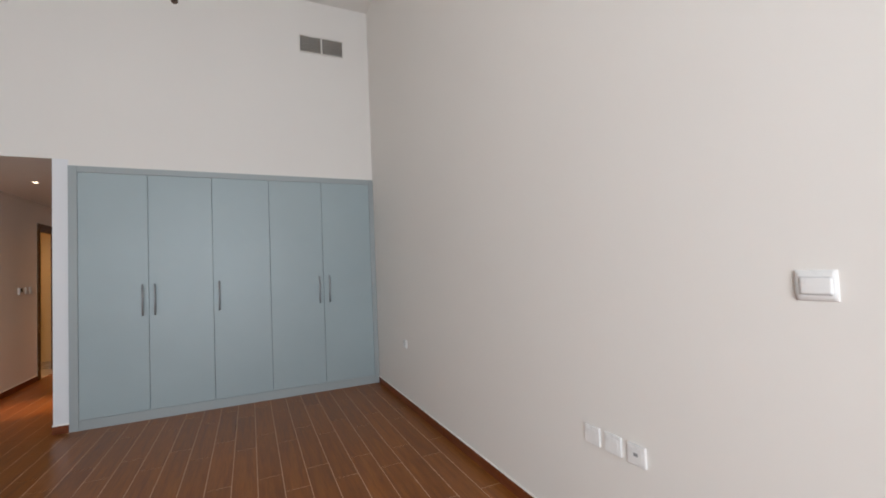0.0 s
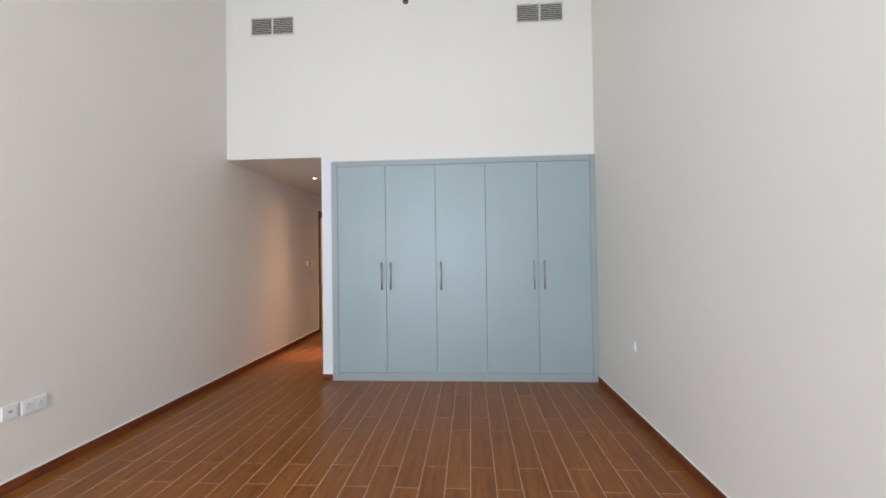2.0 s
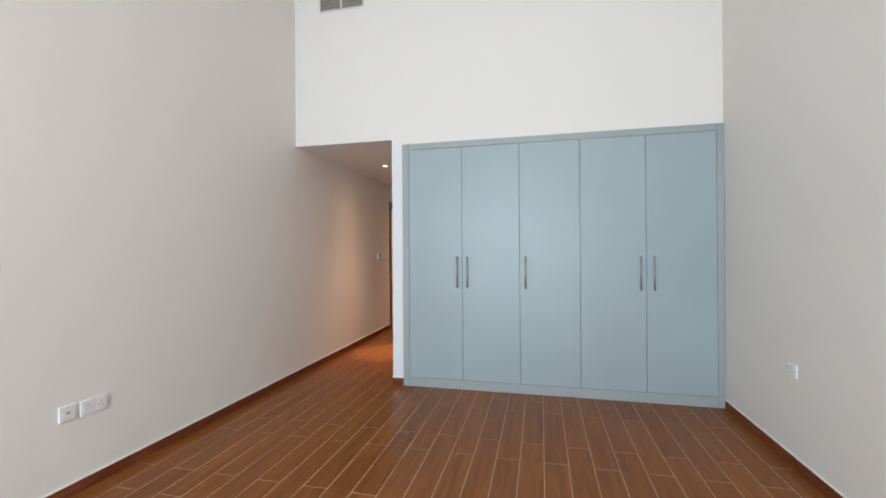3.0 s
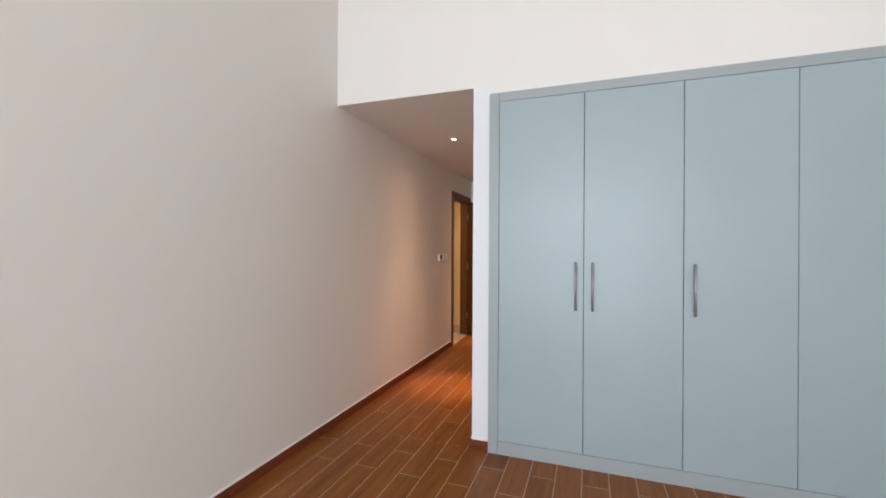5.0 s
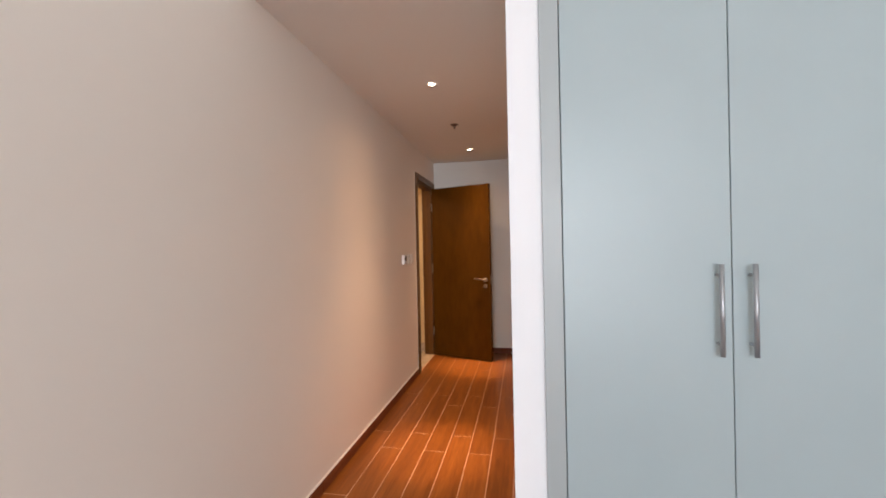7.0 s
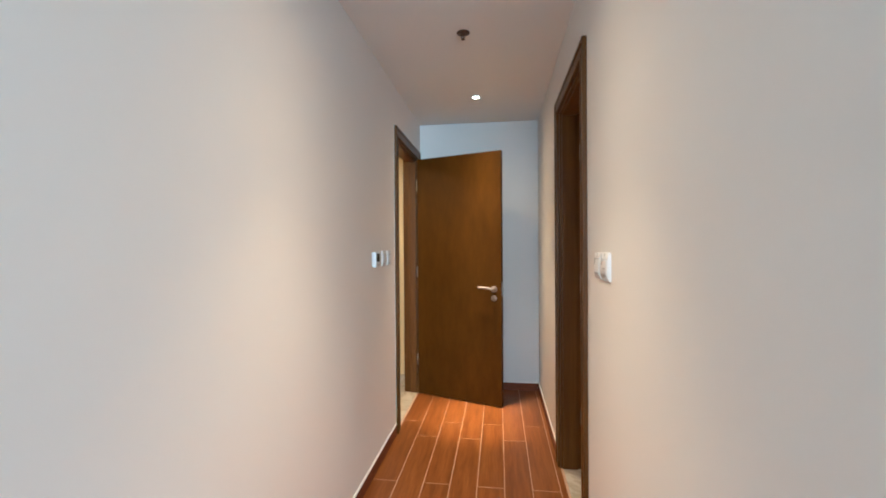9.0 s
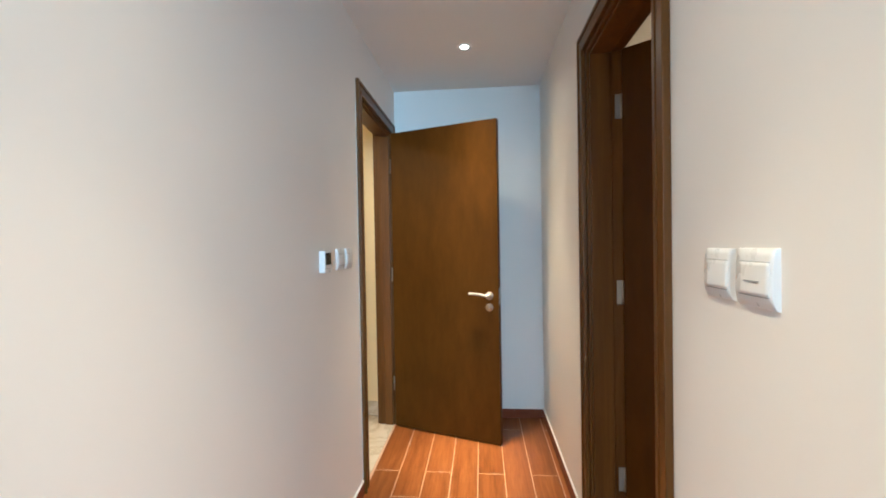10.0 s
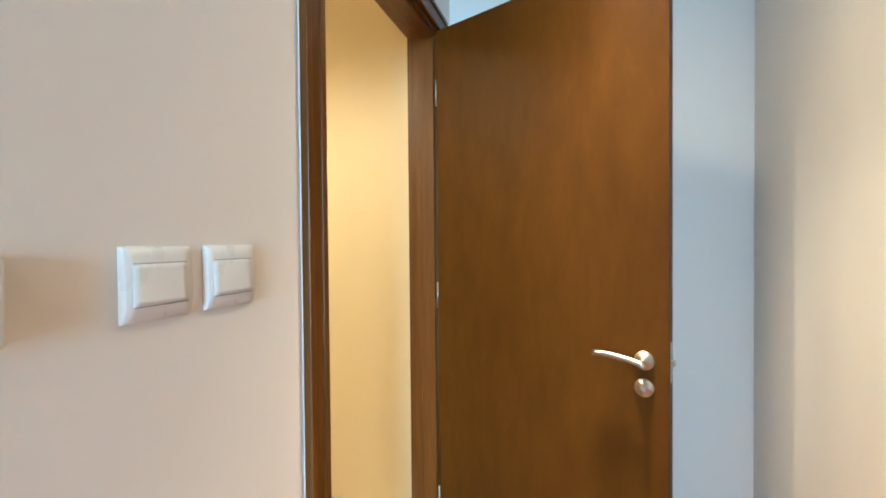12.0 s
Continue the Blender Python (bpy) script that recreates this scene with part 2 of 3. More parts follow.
structure("wall_corridor", pierced_wall(HX, XB, 0.7, END, 2.458, R0, R1, LZ), PAINT,
          "off-white painted corridor wall with a dark wooden doorway", "wall")
# end wall's cooler tint is daylight put into the colour
structure("wall_end", boxes((-2.3, END, 0, 3.6, END + 0.15, 2.7)), COOL_LIT_PAINT, "plain white painted wall closing the corridor", "wall")
structure("wall_bathroom", boxes((-2.3, 1.8, 0, -T, 1.9, 2.5), (-2.3, 1.9, 0, -2.2, END, 2.5)), BATH_PAINT, "cream painted bathroom walls", "wall")
structure("wall_bathroom_far", boxes((-2.2, END - 0.012, 0.11, -T, END - 0.002, 2.45)), BATH_PAINT, "cream painted bathroom wall above a marble skirting", "wall")
structure("wall_side_room", boxes((1.2, 0.6, 0, 3.6, 0.7, 2.5), (3.5, 0.7, 0, 3.6, END, 2.5)), PAINT, "plain painted walls of the side room", "wall")
structure("ceiling", boxes((-T, BACK - 0.2, H, W + 0.2, T, H + 0.15)), CEIL, "high plain white bedroom ceiling", "ceiling")
structure("ceiling_corridor", boxes((0, T, HH, HX, END, HH + 0.12)), CEIL, "low plain white corridor ceiling", "ceiling")
structure("ceiling_bathroom", boxes((-2.3, 1.8, 2.45, -T, END, 2.6)), CEIL, "plain white bathroom ceiling", "ceiling")
structure("ceiling_side_room", boxes((1.2, 0.6, 2.46, 3.6, END, 2.6)), CEIL, "plain white ceiling of the side room", "ceiling")
structure("floor_bathroom", boxes((-2.3, 1.8, -0.1, -0.012, END, 0.002)), MARBLE, "pale veined marble bathroom floor and threshold", "floor")
structure("floor_side_room", boxes((HX + 0.012, 0.6, -0.1, 3.6, END, 0.002)), MARBLE, "pale marble floor and threshold of the side room", "floor")
structure("skirting_bathroom", boxes((-2.2, END - 0.024, 0.002, -T, END - 0.003, 0.11), bevel=0.002), MARBLE, "pale marble bathroom skirting", "skirting")

# window wall behind the walk
WX0, WX1, WZ0, WZ1 = 0.28, 3.28, 0.08, 3.12
structure("wall_south", boxes((-T, BACK - 0.2, 0, WX0, BACK, H), (WX1, BACK - 0.2, 0, W + 0.2, BACK, H),
                              (WX0, BACK - 0.2, WZ1, WX1, BACK, H), (WX0, BACK - 0.2, 0, WX1, BACK, WZ0)), PAINT, "white painted wall round the large window", "wall")
win = thing("window_1", pose(0, BACK - 0.1, 0), "large grey aluminium window with clear panes", "window", kind="structure")
part("window_frame", boxes((WX0, -0.03, WZ0, WX0 + 0.06, 0.03, WZ1), (WX1 - 0.06, -0.03, WZ0, WX1, 0.03, WZ1),
                           (WX0 + 0.06, -0.03, WZ0, WX1 - 0.06, 0.03, WZ0 + 0.06), (WX0 + 0.06, -0.03, WZ1 - 0.06, WX1 - 0.06, 0.03, WZ1), bevel=0.004), WINDOW_FRAME, win)
for k in range(3):
    a = WX0 + 0.06 + k * (WX1 - WX0 - 0.12) / 3
    b = a + (WX1 - WX0 - 0.12) / 3
    pane = part("pane", boxes((a, -0.075, WZ0 + 0.06, b, -0.069, WZ1 - 0.06)), GLASS, win)
    pane.visible_shadow = False

# ---- the wardrobe ----


def bar_handle(x, z0, z1, y):
    """Round steel bar on two posts."""
    bm = bmesh.new()
    tube(bm, [(x, y - 0.036, z0), (x, y - 0.036, z1)], 0.0078, 16)
    for z in (z0 + 0.036, z1 - 0.036):
        tube(bm, [(x, y + 0.002, z), (x, y - 0.032, z)], 0.0052, 10)
    return bm


def wardrobe():
    x0, x1, zt, y = 1.2, W - 0.002, 2.400, -0.02
    t = thing("wardrobe", pose(0, 0, 0), "built-in grey-green wardrobe with five tall flat doors", "wardrobe")
    edges = [1.268, 1.802, 2.347, 2.886, 3.436, 3.988]
    d0, d1 = 0.092, 2.338
    # solid block, coloured near-black for the shade between the doors
    part("carcass", boxes((x0 + 0.01, 0.02, 0.0, x1 - 0.01, 0.58, zt - 0.01)), GAP_SHADE, t, "near-black block with the shade of the door gaps in its colour")
    part("side_filler", boxes((x0, y, 0, edges[0] - 0.0015, 0.02, zt), bevel=0.0015), SAGE_EDGE, t)
    part("side_filler", boxes((edges[-1] + 0.0015, y, 0, x1, 0.02, zt), bevel=0.0015), SAGE_EDGE, t)
    part("top_filler", boxes((edges[0], y, d1 + 0.003, edges[-1], 0.02, zt - 0.0005), bevel=0.0015), SAGE_EDGE, t)
    part("plinth", boxes((edges[0], y + 0.001, 0, edges[-1], 0.02, d0 - 0.003), bevel=0.0015), SAGE_EDGE, t)
    handles = [1.756, 1.854, 2.400, 3.388, 3.496]
    tilt = [0.0, 0.0008, -0.0006, 0.0006, 0.0]
    for a, b, hx, dy in zip(edges, edges[1:], handles, tilt):
        d = part("door", boxes((a + 0.0017, y - 0.001 + dy, d0, b - 0.0017, y + 0.018 + dy, d1), bevel=0.0012), SAGE, t)
        part("handle", bar_handle(hx, 0.985, 1.283, y - 0.001 + dy), STEEL, d, "slim brushed steel bar handle on two posts")
    return t


wardrobe()

# ---- doors ----


MOULDING = ((0, 0.016, 0.020), (0.016, 0.050, 0.014), (0.050, 0.068, 0.017))


def slab(bm, x0, x1, outline):
    """A flat piece with the given (y, z) outline between two x planes."""
    a, b = ([bm.verts.new((x, y, z)) for y, z in outline] for x in (x0, x1))
    n = len(outline)
    fs = [bm.faces.new(a), bm.faces.new(b[::-1])] + [bm.faces.new((a[k], b[k], b[(k + 1) % n], a[(k + 1) % n])) for k in range(n)]
    bmesh.ops.bevel(bm, geom=list({e for f in fs for e in f.edges}), offset=0.0022, segments=2, profile=0.5, affect="EDGES")


def architrave_leg(x, face, y0, s, z1):
    """Upright moulding on a wall face at x that looks along face; y0 is its outer edge, s points to the opening; mitred on top."""
    bm = bmesh.new()
    for a, b, h in MOULDING:
        slab(bm, *sorted((x, x + face * h)), [(y0 + s * a, 0.0), (y0 + s * b, 0.0), (y0 + s * b, z1 - b), (y0 + s * a, z1 - a)])
    return bm


def architrave_head(x, face, y0, y1, z1):
    bm = bmesh.new()
    for a, b, h in MOULDING:
        slab(bm, *sorted((x, x + face * h)), [(y0 + a, z1 - a), (y1 - a, z1 - a), (y1 - b, z1 - b), (y0 + b, z1 - b)])
    return bm


def door_set(name, label, x_front, x_back, face, y0, y1, z1, hinge, angle, width, knuckle):
    """A frame in an opening of a wall along y, with its leaf hung on the far jamb.
    hinge: the corner it turns on; angle: opening from shut; knuckle: which side of the leaf its hinges stand."""
    t = thing(name, pose(0, 0, 0), label, "door", kind="structure")
    o = 0.062
    for x, f in ((x_front, face), (x_back, -face)):
        part("architrave", architrave_leg(x, f, y0 - o, 1, z1 + o), WALNUT_TRIM, t)
        part("architrave", architrave_leg(x, f, y1 + o, -1, z1 + o), WALNUT_TRIM, t)
        part("architrave", architrave_head(x, f, y0 - o, y1 + o, z1 + o), WALNUT_TRIM, t)
    a, b = sorted((x_front, x_back))
    part("jamb", boxes((a, y0, 0.002, b, y0 + 0.022, z1), bevel=0.002), WALNUT_TRIM, t)
    part("jamb", boxes((a, y1 - 0.022, 0.002, b, y1, z1), bevel=0.002), WALNUT_TRIM, t)
    part("jamb", boxes((a, y0 + 0.022, z1 - 0.022, b, y1 - 0.022, z1), bevel=0.002), WALNUT_TRIM, t)
    s0, s1 = (a + 0.012, b - 0.046) if knuckle > 0 else (a + 0.045, b - 0.012)
    part("door_stop", boxes((s0, y0 + 0.022, 0.002, s1, y0 + 0.034, z1 - 0.022), bevel=0.002), WALNUT_TRIM, t)
    part("door_stop", boxes((s0, y1 - 0.034, 0.002, s1, y1 - 0.022, z1 - 0.022), bevel=0.002), WALNUT_TRIM, t)
    part("door_stop", boxes((s0, y0 + 0.034, z1 - 0.034, s1, y1 - 0.034, z1 - 0.022), bevel=0.002), WALNUT_TRIM, t)
    # the leaf, built flat along local x with its seen face at local y = 0, thickness behind
    turn = Matrix.Translation((hinge[0], hinge[1], 0)) @ Matrix.Rotation(radians(angle), 4, "Z")
    thick = 0.042

    def placed(bm):
        bm.transform(turn)
        return bm

    leaf = part("leaf", placed(boxes((0, 0, 0.008, width, thick, 2.098), bevel=0.002, seg=2)), WALNUT, t, "flush dark walnut veneered door leaf standing ajar")
    hx, hz = width - 0.062, 0.968
    for side in (0, 1):
        yf, s = (0.0, -1) if side == 0 else (thick, 1)
        up = Matrix.Translation((hx, yf, hz)) @ Matrix.Rotation(radians(90 if s < 0 else -90), 4, "X")
        bm = lathe(bmesh.new(), [(0.026, -0.001), (0.026, 0.006), (0.0245, 0.008), (0.010, 0.008), (0.010, 0.034), (0.0098, 0.046)], up)
        path = [(hx, yf + s * 0.046, hz)]
        for k in range(1, 11):
            u = k / 10
            path.append((hx - 0.125 * u, yf + s * (0.046 - 0.004 * math.sin(u * math.pi)), hz + 0.011 * math.sin(u * math.pi * 0.62) + 0.003 * u))
        tube(bm, [(hx + 0.011, yf + s * 0.046, hz - 0.006)] + path, 0.0088, 14)
        part("lever_handle", placed(bm), CHROME, leaf, "curved satin nickel lever handle on a round rose")
        low = Matrix.Translation((hx, yf, hz - 0.075)) @ Matrix.Rotation(radians(90 if s < 0 else -90), 4, "X")
        part("lock_rose", placed(lathe(bmesh.new(), [(0.025, -0.001), (0.025, 0.006), (0.0235, 0.008), (0.009, 0.008), (0.009, 0.0085)], low)), CHROME, leaf, "round satin nickel lock rose")
        part("keyhole", placed(boxes((hx - 0.0025, min(yf + s * 0.0075, yf + s * 0.0098), hz - 0.085, hx + 0.0025, max(yf + s * 0.0075, yf + s * 0.0098), hz - 0.066), bevel=0.001)), GREY_PLASTIC, leaf, "dark key slot")
    part("latch_plate", placed(boxes((width - 0.001, 0.009, hz - 0.055, width + 0.0006, 0.033, hz + 0.055), bevel=0.0003)), STEEL, leaf, "narrow nickel latch plate on the door edge")
    part("latch", placed(boxes((width, 0.014, hz - 0.010, width + 0.011, 0.026, hz + 0.010), bevel=0.003)), CHROME, leaf, "small nickel latch bolt")
    for z in (0.31, 1.095, 1.865):
        bm = bmesh.new()
        ky = -0.002 if knuckle < 0 else thick + 0.003
        tube(bm, [(-0.004, ky if knuckle < 0 else 0.0, z - 0.05), (-0.004, ky if knuckle < 0 else 0.0, z + 0.05)], 0.0042, 10)
        bm.transform(turn)
        part("hinge", bm, CHROME, leaf, "nickel butt hinge")
    return t


# bathroom door: swings into the corridor
door_set("door_1", "dark walnut bathroom door standing open in a moulded frame", 0.0, -T, 1, L0, L1, 2.115, (0.006, 3.592), -19.9, 0.786, -1)
# side room door: swings away from the corridor
door_2 = door_set("door_2", "dark walnut side-room door standing half open in a moulded frame", HX, XB, -1, R0, R1, 2.115, (XB - 0.004, R1 - 0.030), -38.0, 0.698, 1)
for z in (0.31, 1.095, 1.865):
    part("hinge_plate", boxes((XB - 0.030, R1 - 0.0245, z - 0.05, XB, R1 - 0.0215, z + 0.05), bevel=0.0005), STEEL, door_2, "satin nickel hinge plate let into the jamb")
# painter's bead of sealant along the outer casing edges
structure("sealant_west", boxes((0.0, L0 - 0.0645, 0.08, 0.003, L0 - 0.0625, 2.18), (0.0, L1 + 0.0625, 0.07, 0.007, L1 + 0.068, 2.18), bevel=0.001), CAULK, "thin white sealant line beside the door casing", "sealant")

# ---- air grilles high on the wall ----


def grille(x0, x1, z0, z1):
    cx, cz = (x0 + x1) / 2, (z0 + z1) / 2
    w, h = x1 - x0, z1 - z0
    t = thing("air_vent", pose(cx, 0, cz), "off-white rectangular air grille with dark slots, on the upper wall", "air vent", "air grilles on the upper wall")
    e = 0.013
    # flat sheet on the wall, its black replaces the shade of a duct
    part("backing", boxes((-w / 2, -0.0035, -h / 2, w / 2, -0.002, h / 2)), GAP_SHADE, t, "near-black panel behind the slats with a duct's shade in its colour")
    part("frame", boxes((-w / 2 - e, -0.012, h / 2, w / 2 + e, -0.001, h / 2 + e), (-w / 2 - e, -0.012, -h / 2 - e, w / 2 + e, -0.001, -h / 2),
                        (-w / 2 - e, -0.012, -h / 2, -w / 2, -0.001, h / 2), (w / 2, -0.012, -h / 2, w / 2 + e, -0.001, h / 2),
                        (-0.009, -0.013, -h / 2, 0.009, -0.003, h / 2), bevel=0.0015), VENT_WHITE, t)
    n = 9
    for side in (-1, 1):
        a, b = (-w / 2, -0.009) if side < 0 else (0.009, w / 2)
        for k in range(n):
            z = -h / 2 + (k + 0.5) * h / n
            bm = boxes((a, -0.0046, -0.0012, b, 0.0046, 0.0012))
            bm.transform(Matrix.Translation((0, -0.0105, z)) @ Matrix.Rotation(radians(-20), 4, "X"))
            part("slat", bm, VENT_SLAT, t)
    return t


grille(0.305, 0.780, 3.856, 4.038)
grille(3.260, 3.734, 3.856, 4.038)

# ---- sprinklers ----


def sidewall_sprinkler():
    t = thing("sidewall_sprinkler", pose(2.048, 0, 4.150), "small dull metal sprinkler head on the upper wall", "sprinkler")
    m = Matrix.Rotation(radians(90), 4, "X")
    part("escutcheon", lathe(bmesh.new(), [(0.033, 0.0), (0.033, 0.006), (0.026, 0.012), (0.018, 0.014)], m), BRASS, t)
    bm = lathe(bmesh.new(), [(0.013, 0.012), (0.013, 0.036), (0.009, 0.040), (0.006, 0.058), (0.003, 0.060)], m)
    part("head", bm, BRASS, t)
    bm = bmesh.new()
    for s in (-1, 1):
        tube(bm, [(s * 0.011, -0.034, 0), (s * 0.015, -0.050, 0), (s * 0.004, -0.066, 0)], 0.0028, 8)
    part("yoke", bm, BRASS, t)
    part("deflector", boxes((-0.018, -0.071, -0.010, 0.018, -0.067, 0.014), bevel=0.002), BRASS, t)


def ceiling_sprinkler():
    t = thing("ceiling_sprinkler", pose(0.545, 2.145, HH), "small bronze sprinkler head on a round plate in the ceiling", "sprinkler")
    m = Matrix.Rotation(radians(180), 4, "X")
    part("escutcheon", lathe(bmesh.new(), [(0.035, 0.0), (0.035, 0.003), (0.029, 0.0065), (0.012, 0.007)], m), BRASS, t)
    part("head", lathe(bmesh.new(), [(0.008, 0.006), (0.008, 0.014), (0.004, 0.018), (0.0025, 0.032)], m), BRASS, t)
    bm = bmesh.new()
    for s in (-1, 1):
        tube(bm, [(s * 0.007, 0, -0.013), (s * 0.010, 0, -0.024), (s * 0.003, 0, -0.035)], 0.002, 8)
    part("yoke", bm, BRASS, t)
    part("deflector", lathe(bmesh.new(), [(0.003, 0.034), (0.011, 0.035), (0.011, 0.0362), (0.003, 0.0368)], m), BRASS, t)


sidewall_sprinkler()
ceiling_sprinkler()

# ---- recessed downlights ----


def downlight(x, y):
    t = thing("downlight", pose(x, y, HH), "small white recessed ceiling downlight, lit warm", "downlight", "corridor downlights")
    m = Matrix.Rotation(radians(180), 4, "X")
    bm = bmesh.new()
    n = 32
    prof = [(0.0227, 0.0004), (0.033, 0.005), (0.043, 0.005), (0.045, 0.0)]
    rings = [[bm.verts.new(m @ Vector((r * math.cos(2 * math.pi * k / n), r * math.sin(2 * math.pi * k / n), z))) for k in range(n)] for r, z in prof]
    for a, b in zip(rings, rings[1:]):
        for k in range(n):
            bm.faces.new((a[k], a[(k + 1) % n], b[(k + 1) % n], b[k])).smooth = True
    part("trim_ring", bm, WHITE, t)
    part("lens", lathe(bmesh.new(), [(0.0225, 0.0005), (0.0225, 0.0010), (0.016, 0.0014), (0.006, 0.0016)], m), LAMP, t, "glowing warm lamp lens")
    return t


for lx, ly in DOWNLIGHTS:
    downlight(lx, ly)

# ---- switches and sockets: built facing local -y, back on the wall at y = 0 ----
ON_WEST = 90      # turns a plate to stand on the west wall, facing the room
ON_EAST = -90


def dome(u, v, d):
    """Depth of the softly bowed front of a plate, u and v from -1 to 1."""
    rows = ((-1.0, 0.0), (-0.60, 0.0068), (0.58, 0.0052), (1.0, 0.0016))
    for (v0, h0), (v1, h1) in zip(rows, rows[1:]):
        if v <= v1 or v1 == 1.0:
            k = (v - v0) / (v1 - v0)
            h = h0 + (h1 - h0) * k + 0.0016 * k * (1 - k)
            break
    return -(d + 0.0012 * (1 - u ** 2) + h)


def bowed(w, h, d, u0, u1, v0, v1, lift, back):
    """A piece of the bowed front, raised by lift, with sides down to the depth back."""
    bm = bmesh.new()
    cols, rows = 8, 8
    front = []
    for j in range(rows + 1):
        v = v0 + (v1 - v0) * j / rows
        front.append([bm.verts.new(((u0 + (u1 - u0) * i / cols) * w / 2, dome(u0 + (u1 - u0) * i / cols, v, d) - lift, v * h / 2)) for i in range(cols + 1)])
    for j in range(rows):
        for i in range(cols):
            bm.faces.new((front[j][i], front[j][i + 1], front[j + 1][i + 1], front[j + 1][i])).smooth = True
    rim = [front[0][i] for i in range(cols + 1)] + [front[j][cols] for j in range(1, rows + 1)] + [front[rows][i] for i in range(cols - 1, -1, -1)] + [front[j][0] for j in range(rows - 1, 0, -1)]
    grow = 1.035 if back == 0 else 1.0
    rear = [bm.verts.new((v.co.x * grow, back, v.co.z * grow)) for v in rim]
    n = len(rim)
    for k in range(n):
        bm.faces.new((rim[k], rim[(k + 1) % n], rear[(k + 1) % n], rear[k]))
    bm.faces.new(rear)
    return bm


def plate_body(w, h, d):
    return bowed(w, h, d, -1, 1, -1, 1, 0.0, 0.0)


def rocker_switch(m, label, w=0.088, h=0.090, group="", marks=False):
    t = thing("light_switch", m, label, "light switch", group)
    part("frame", plate_body(w, h, 0.0045), WHITE, t)
    part("rocker", bowed(w, h, 0.0045, -0.80, 0.84, -0.58, 0.55, 0.0008, -0.004), WHITE, t)
    # grey strips replace the shadow lines above and below the rocker
    for v0, v1 in ((0.555, 0.580), (-0.612, -0.586)):
        part("gap", bowed(w, h, 0.0045, -0.78, 0.82, v0, v1, 0.0004, -0.004), GREY_PLASTIC, t, "thin grey strip in place of a gap's shadow")
    if marks:
        part("slot", bowed(w, h, 0.0045, -0.42, 0.36, -0.13, -0.08, 0.0022, -0.004), GREY_PLASTIC, t, "thin dark printed mark")
    return t


def wall_socket(m, label, w=0.088, h=0.088, holes=1, group="", kind="socket"):
    t = thing("wall_socket", m, label, "socket", group)
    part("frame", boxes((-w / 2, -0.012, -h / 2, w / 2, 0.0, h / 2), bevel=0.0038, seg=3), WHITE, t)
    n = holes
    for k in range(n):
        cx = (k - (n - 1) / 2) * w * 0.46
        ww = w * 0.36 / n if n > 1 else w * 0.34
        part("insert", boxes((cx - ww, -0.0132, -h * 0.32, cx + ww, -0.008, h * 0.32), bevel=0.0012), WHITE, t)
        if kind == "socket":
            part("pin_holes", boxes((cx - 0.003, -0.0139, 0.008, cx + 0.003, -0.0130, 0.018), (cx - 0.012, -0.0139, -0.010, cx - 0.007, -0.0130, -0.003), (cx + 0.007, -0.0139, -0.010, cx + 0.012, -0.0130, -0.003)), GREY_PLASTIC, t, "dark pin holes")
        elif kind == "data":
            part("port", boxes((cx - 0.010, -0.0139, -0.004, cx + 0.010, -0.0130, 0.009), bevel=0.0005), GREY_PLASTIC, t, "dark data port")
    return t


# bedroom, east wall
rocker_switch(pose(W, -4.257, 1.237, 0, 0, ON_EAST), "white rocker switch on the bare wall, waist-high plate", 0.090, 0.080)
wall_socket(pose(W, -3.415, 0.560, 0, 0, ON_EAST), "plain white blank wall plate low on the wall", 0.086, 0.081, 1, "row of three plates", "blank")
wall_socket(pose(W, -3.530, 0.560, 0, 0, ON_EAST), "white wall socket plate between two others", 0.086, 0.081, 1, "row of three plates", "blank")
wall_socket(pose(W, -3.646, 0.560, 0, 0, ON_EAST), "white data outlet plate with a dark port", 0.086, 0.081, 1, "row of three plates", "data")
wall_socket(pose(W, -0.982, 0.592, 0, 0, ON_EAST), "single white wall socket near the wardrobe", 0.086, 0.080, 1)
# bedroom, west wall
wall_socket(pose(0, -2.211, 0.468, 0, 0, ON_WEST), "white data outlet plate beside a double socket", 0.084, 0.086, 1, "pair of plates", "data")
wall_socket(pose(0, -2.072, 0.464, 0, 0, ON_WEST), "white double wall socket low on the wall", 0.150, 0.086, 2, "pair of plates")
# corridor
rocker_switch(pose(0, 2.487, 1.248, 0, 0, ON_WEST), "white rocker light switch beside the bathroom door", 0.090, 0.092, "corridor switches")
rocker_switch(pose(0, 2.603, 1.248, 0, 0, ON_WEST), "white rocker light switch next to the door casing", 0.090, 0.092, "corridor switches")
rocker_switch(pose(HX, 1.486, 1.249, 0, 0, ON_EAST), "white rocker light switch beside the side-room door", 0.084, 0.090, "side-room switches")
rocker_switch(pose(HX, 1.381, 1.249, 0, 0, ON_EAST), "white wall switch with a thin printed mark", 0.092, 0.094, "side-room switches", True)


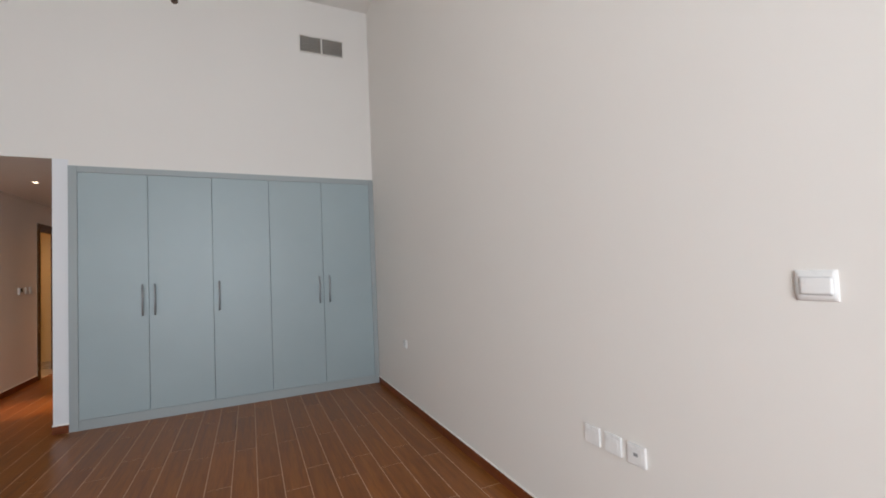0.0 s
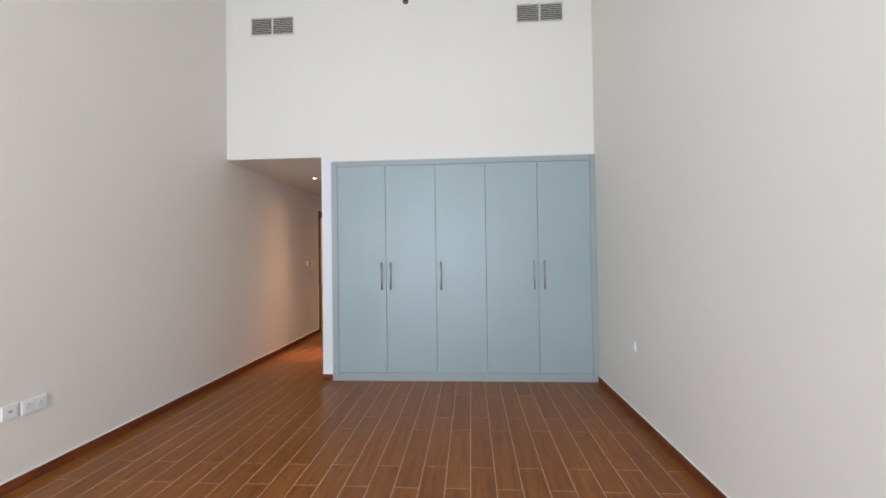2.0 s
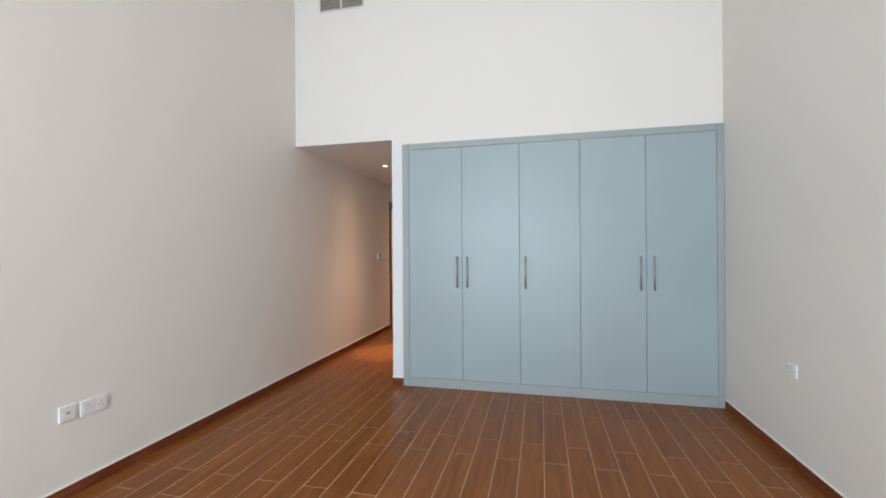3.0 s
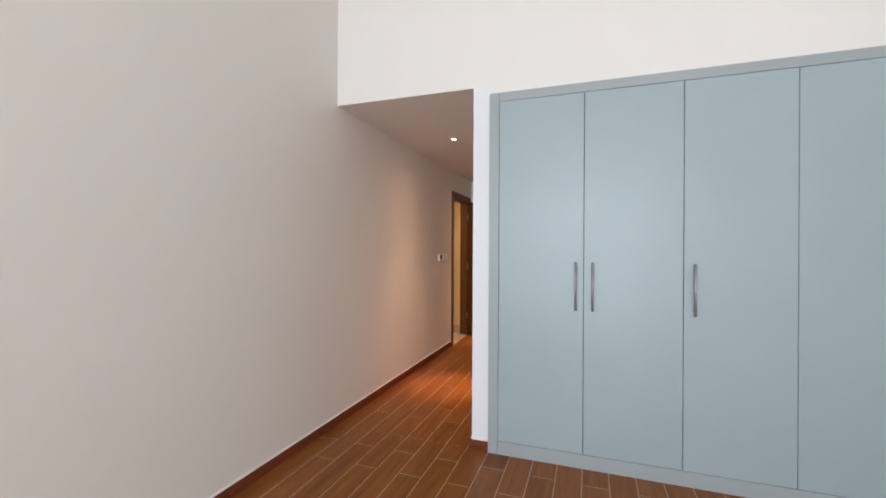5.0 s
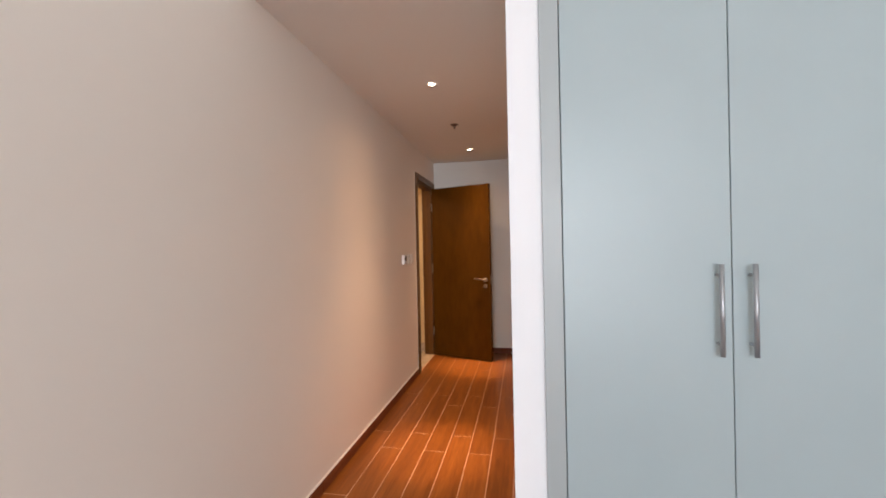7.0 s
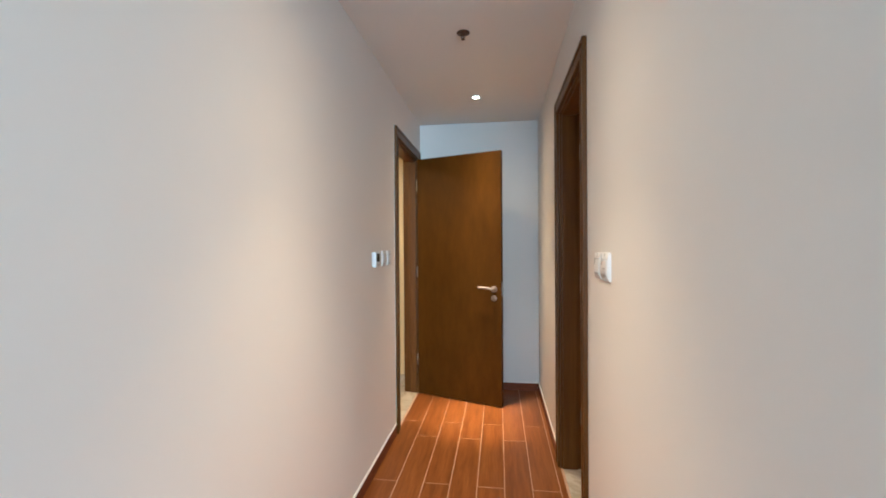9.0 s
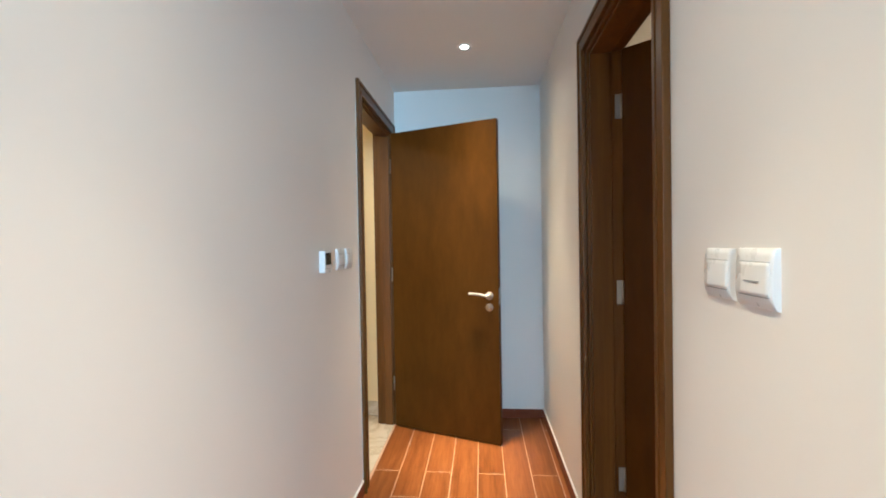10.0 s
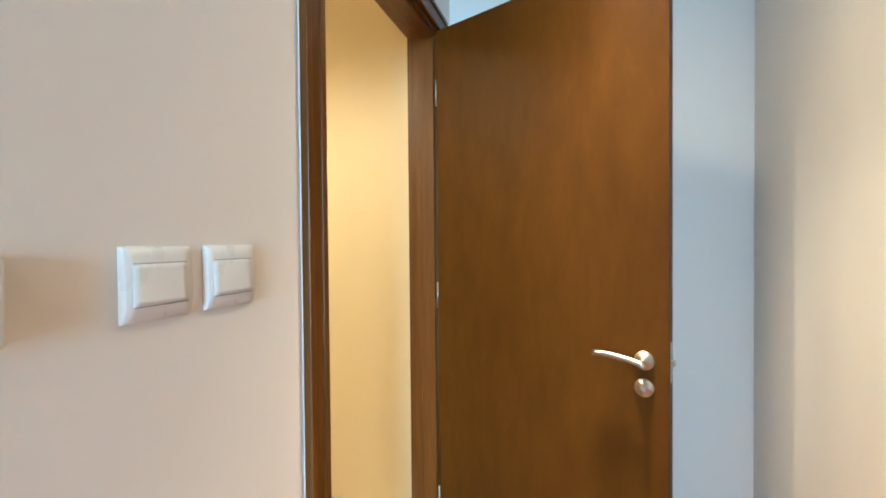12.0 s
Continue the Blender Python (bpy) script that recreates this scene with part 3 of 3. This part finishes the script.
def thermostat(m):
    t = thing("thermostat", m, "white wall thermostat with a dark blank screen", "thermostat")
    w, h = 0.078, 0.088
    part("case", boxes((-w / 2, -0.026, -h / 2, w / 2, 0.0, h / 2), bevel=0.0055, seg=4), WHITE, t)
    part("screen", boxes((-0.033, -0.0272, -0.012, 0.027, -0.0255, 0.036), bevel=0.0006), SCREEN, t, "dark glossy blank display")
    part("label_strip", boxes((0.006, -0.0268, 0.0395, 0.031, -0.0257, 0.0415)), GREY_PLASTIC, t, "thin grey printed strip")
    for k in range(5):
        x = -0.030 + k * 0.0142
        part("button", lathe(bmesh.new(), [(0.0030, -0.0005), (0.0030, 0.0003), (0.002, 0.0004)], Matrix.Translation((x, -0.026, -0.027)) @ Matrix.Rotation(radians(90), 4, "X"), 12), GREY_PLASTIC, t, "small grey round button")
    return t


thermostat(pose(0, 2.2895, 1.246, 0, 0, ON_WEST))

# ---- floor and baseboard tiles ----
floor = structure("floor", boxes((0, BACK, -0.1, W, 0.02, -0.0005), (0, 0.02, -0.1, HX, END, -0.0005), (-0.012, L0, -0.1, 0, L1, -0.0005), (HX, R0, -0.1, HX + 0.012, R1, -0.0005)), GROUT,
                  "reddish-brown wood-look plank tiles with pale grout lines", "floor")
PW, PL, GAP = 0.15, 0.805, 0.0043


def plank_mesh(w, l):
    bm = bmesh.new()
    box(bm, 0, 0, -0.006, w, l, 0.0)
    top = [e for e in bm.edges if all(v.co.z > -0.001 for v in e.verts)]
    bmesh.ops.bevel(bm, geom=top, offset=0.0005, segments=1, affect="EDGES")
    return mesh_of("plank", bm, PLANK)


shapes = {}


def plank(x0, x1, y0, y1):
    key = (round(x1 - x0, 3), round(y1 - y0, 3))
    if key not in shapes:
        shapes[key] = plank_mesh(*key)
    ob = new("plank", shapes[key])
    ob.location = (x0, y0, 0.0003 * (random.random() - 0.5))
    ob.parent = floor


def lay(xa, xb, ya, yb):
    for i in range(int(xa / PW), int(math.ceil(xb / PW))):
        x0, x1 = max(xa, i * PW + GAP / 2), min(xb, (i + 1) * PW - GAP / 2)
        if x1 - x0 < 0.012:
            continue
        start = (-1.815 if i % 2 == 0 else -1.255) - 10 * PL + 0.006 * (random.random() - 0.5)
        for k in range(30):
            y0, y1 = max(ya, start + k * PL + GAP / 2), min(yb, start + (k + 1) * PL - GAP / 2)
            if y1 - y0 > 0.012:
                plank(x0, x1, y0, y1)


lay(0.002, W - 0.002, BACK, -0.0005)
lay(0.002, HX - 0.002, 0.0012, END - 0.002)

BH, BT = 0.068, 0.010


def baseboard(name, x, y, turn, length, first):
    """A row of tile pieces along local x, standing out to local -y, with a pale sealant line on top."""
    t = tagged(thing(name, pose(x, y, 0, 0, 0, turn), "low reddish-brown tile baseboard with a pale sealed top edge", "baseboard"), kind="structure")
    a = 0.0
    b = first
    while a < length - 0.005:
        b = min(b, length)
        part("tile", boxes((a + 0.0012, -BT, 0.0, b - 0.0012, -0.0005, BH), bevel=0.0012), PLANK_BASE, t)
        a, b = b, b + PL
    part("sealant", boxes((0, -BT * 0.9, BH + 0.0002, length, -0.0002, BH + 0.010), bevel=0.0015), CAULK_PALE, t, "pale sealant line")
    return t


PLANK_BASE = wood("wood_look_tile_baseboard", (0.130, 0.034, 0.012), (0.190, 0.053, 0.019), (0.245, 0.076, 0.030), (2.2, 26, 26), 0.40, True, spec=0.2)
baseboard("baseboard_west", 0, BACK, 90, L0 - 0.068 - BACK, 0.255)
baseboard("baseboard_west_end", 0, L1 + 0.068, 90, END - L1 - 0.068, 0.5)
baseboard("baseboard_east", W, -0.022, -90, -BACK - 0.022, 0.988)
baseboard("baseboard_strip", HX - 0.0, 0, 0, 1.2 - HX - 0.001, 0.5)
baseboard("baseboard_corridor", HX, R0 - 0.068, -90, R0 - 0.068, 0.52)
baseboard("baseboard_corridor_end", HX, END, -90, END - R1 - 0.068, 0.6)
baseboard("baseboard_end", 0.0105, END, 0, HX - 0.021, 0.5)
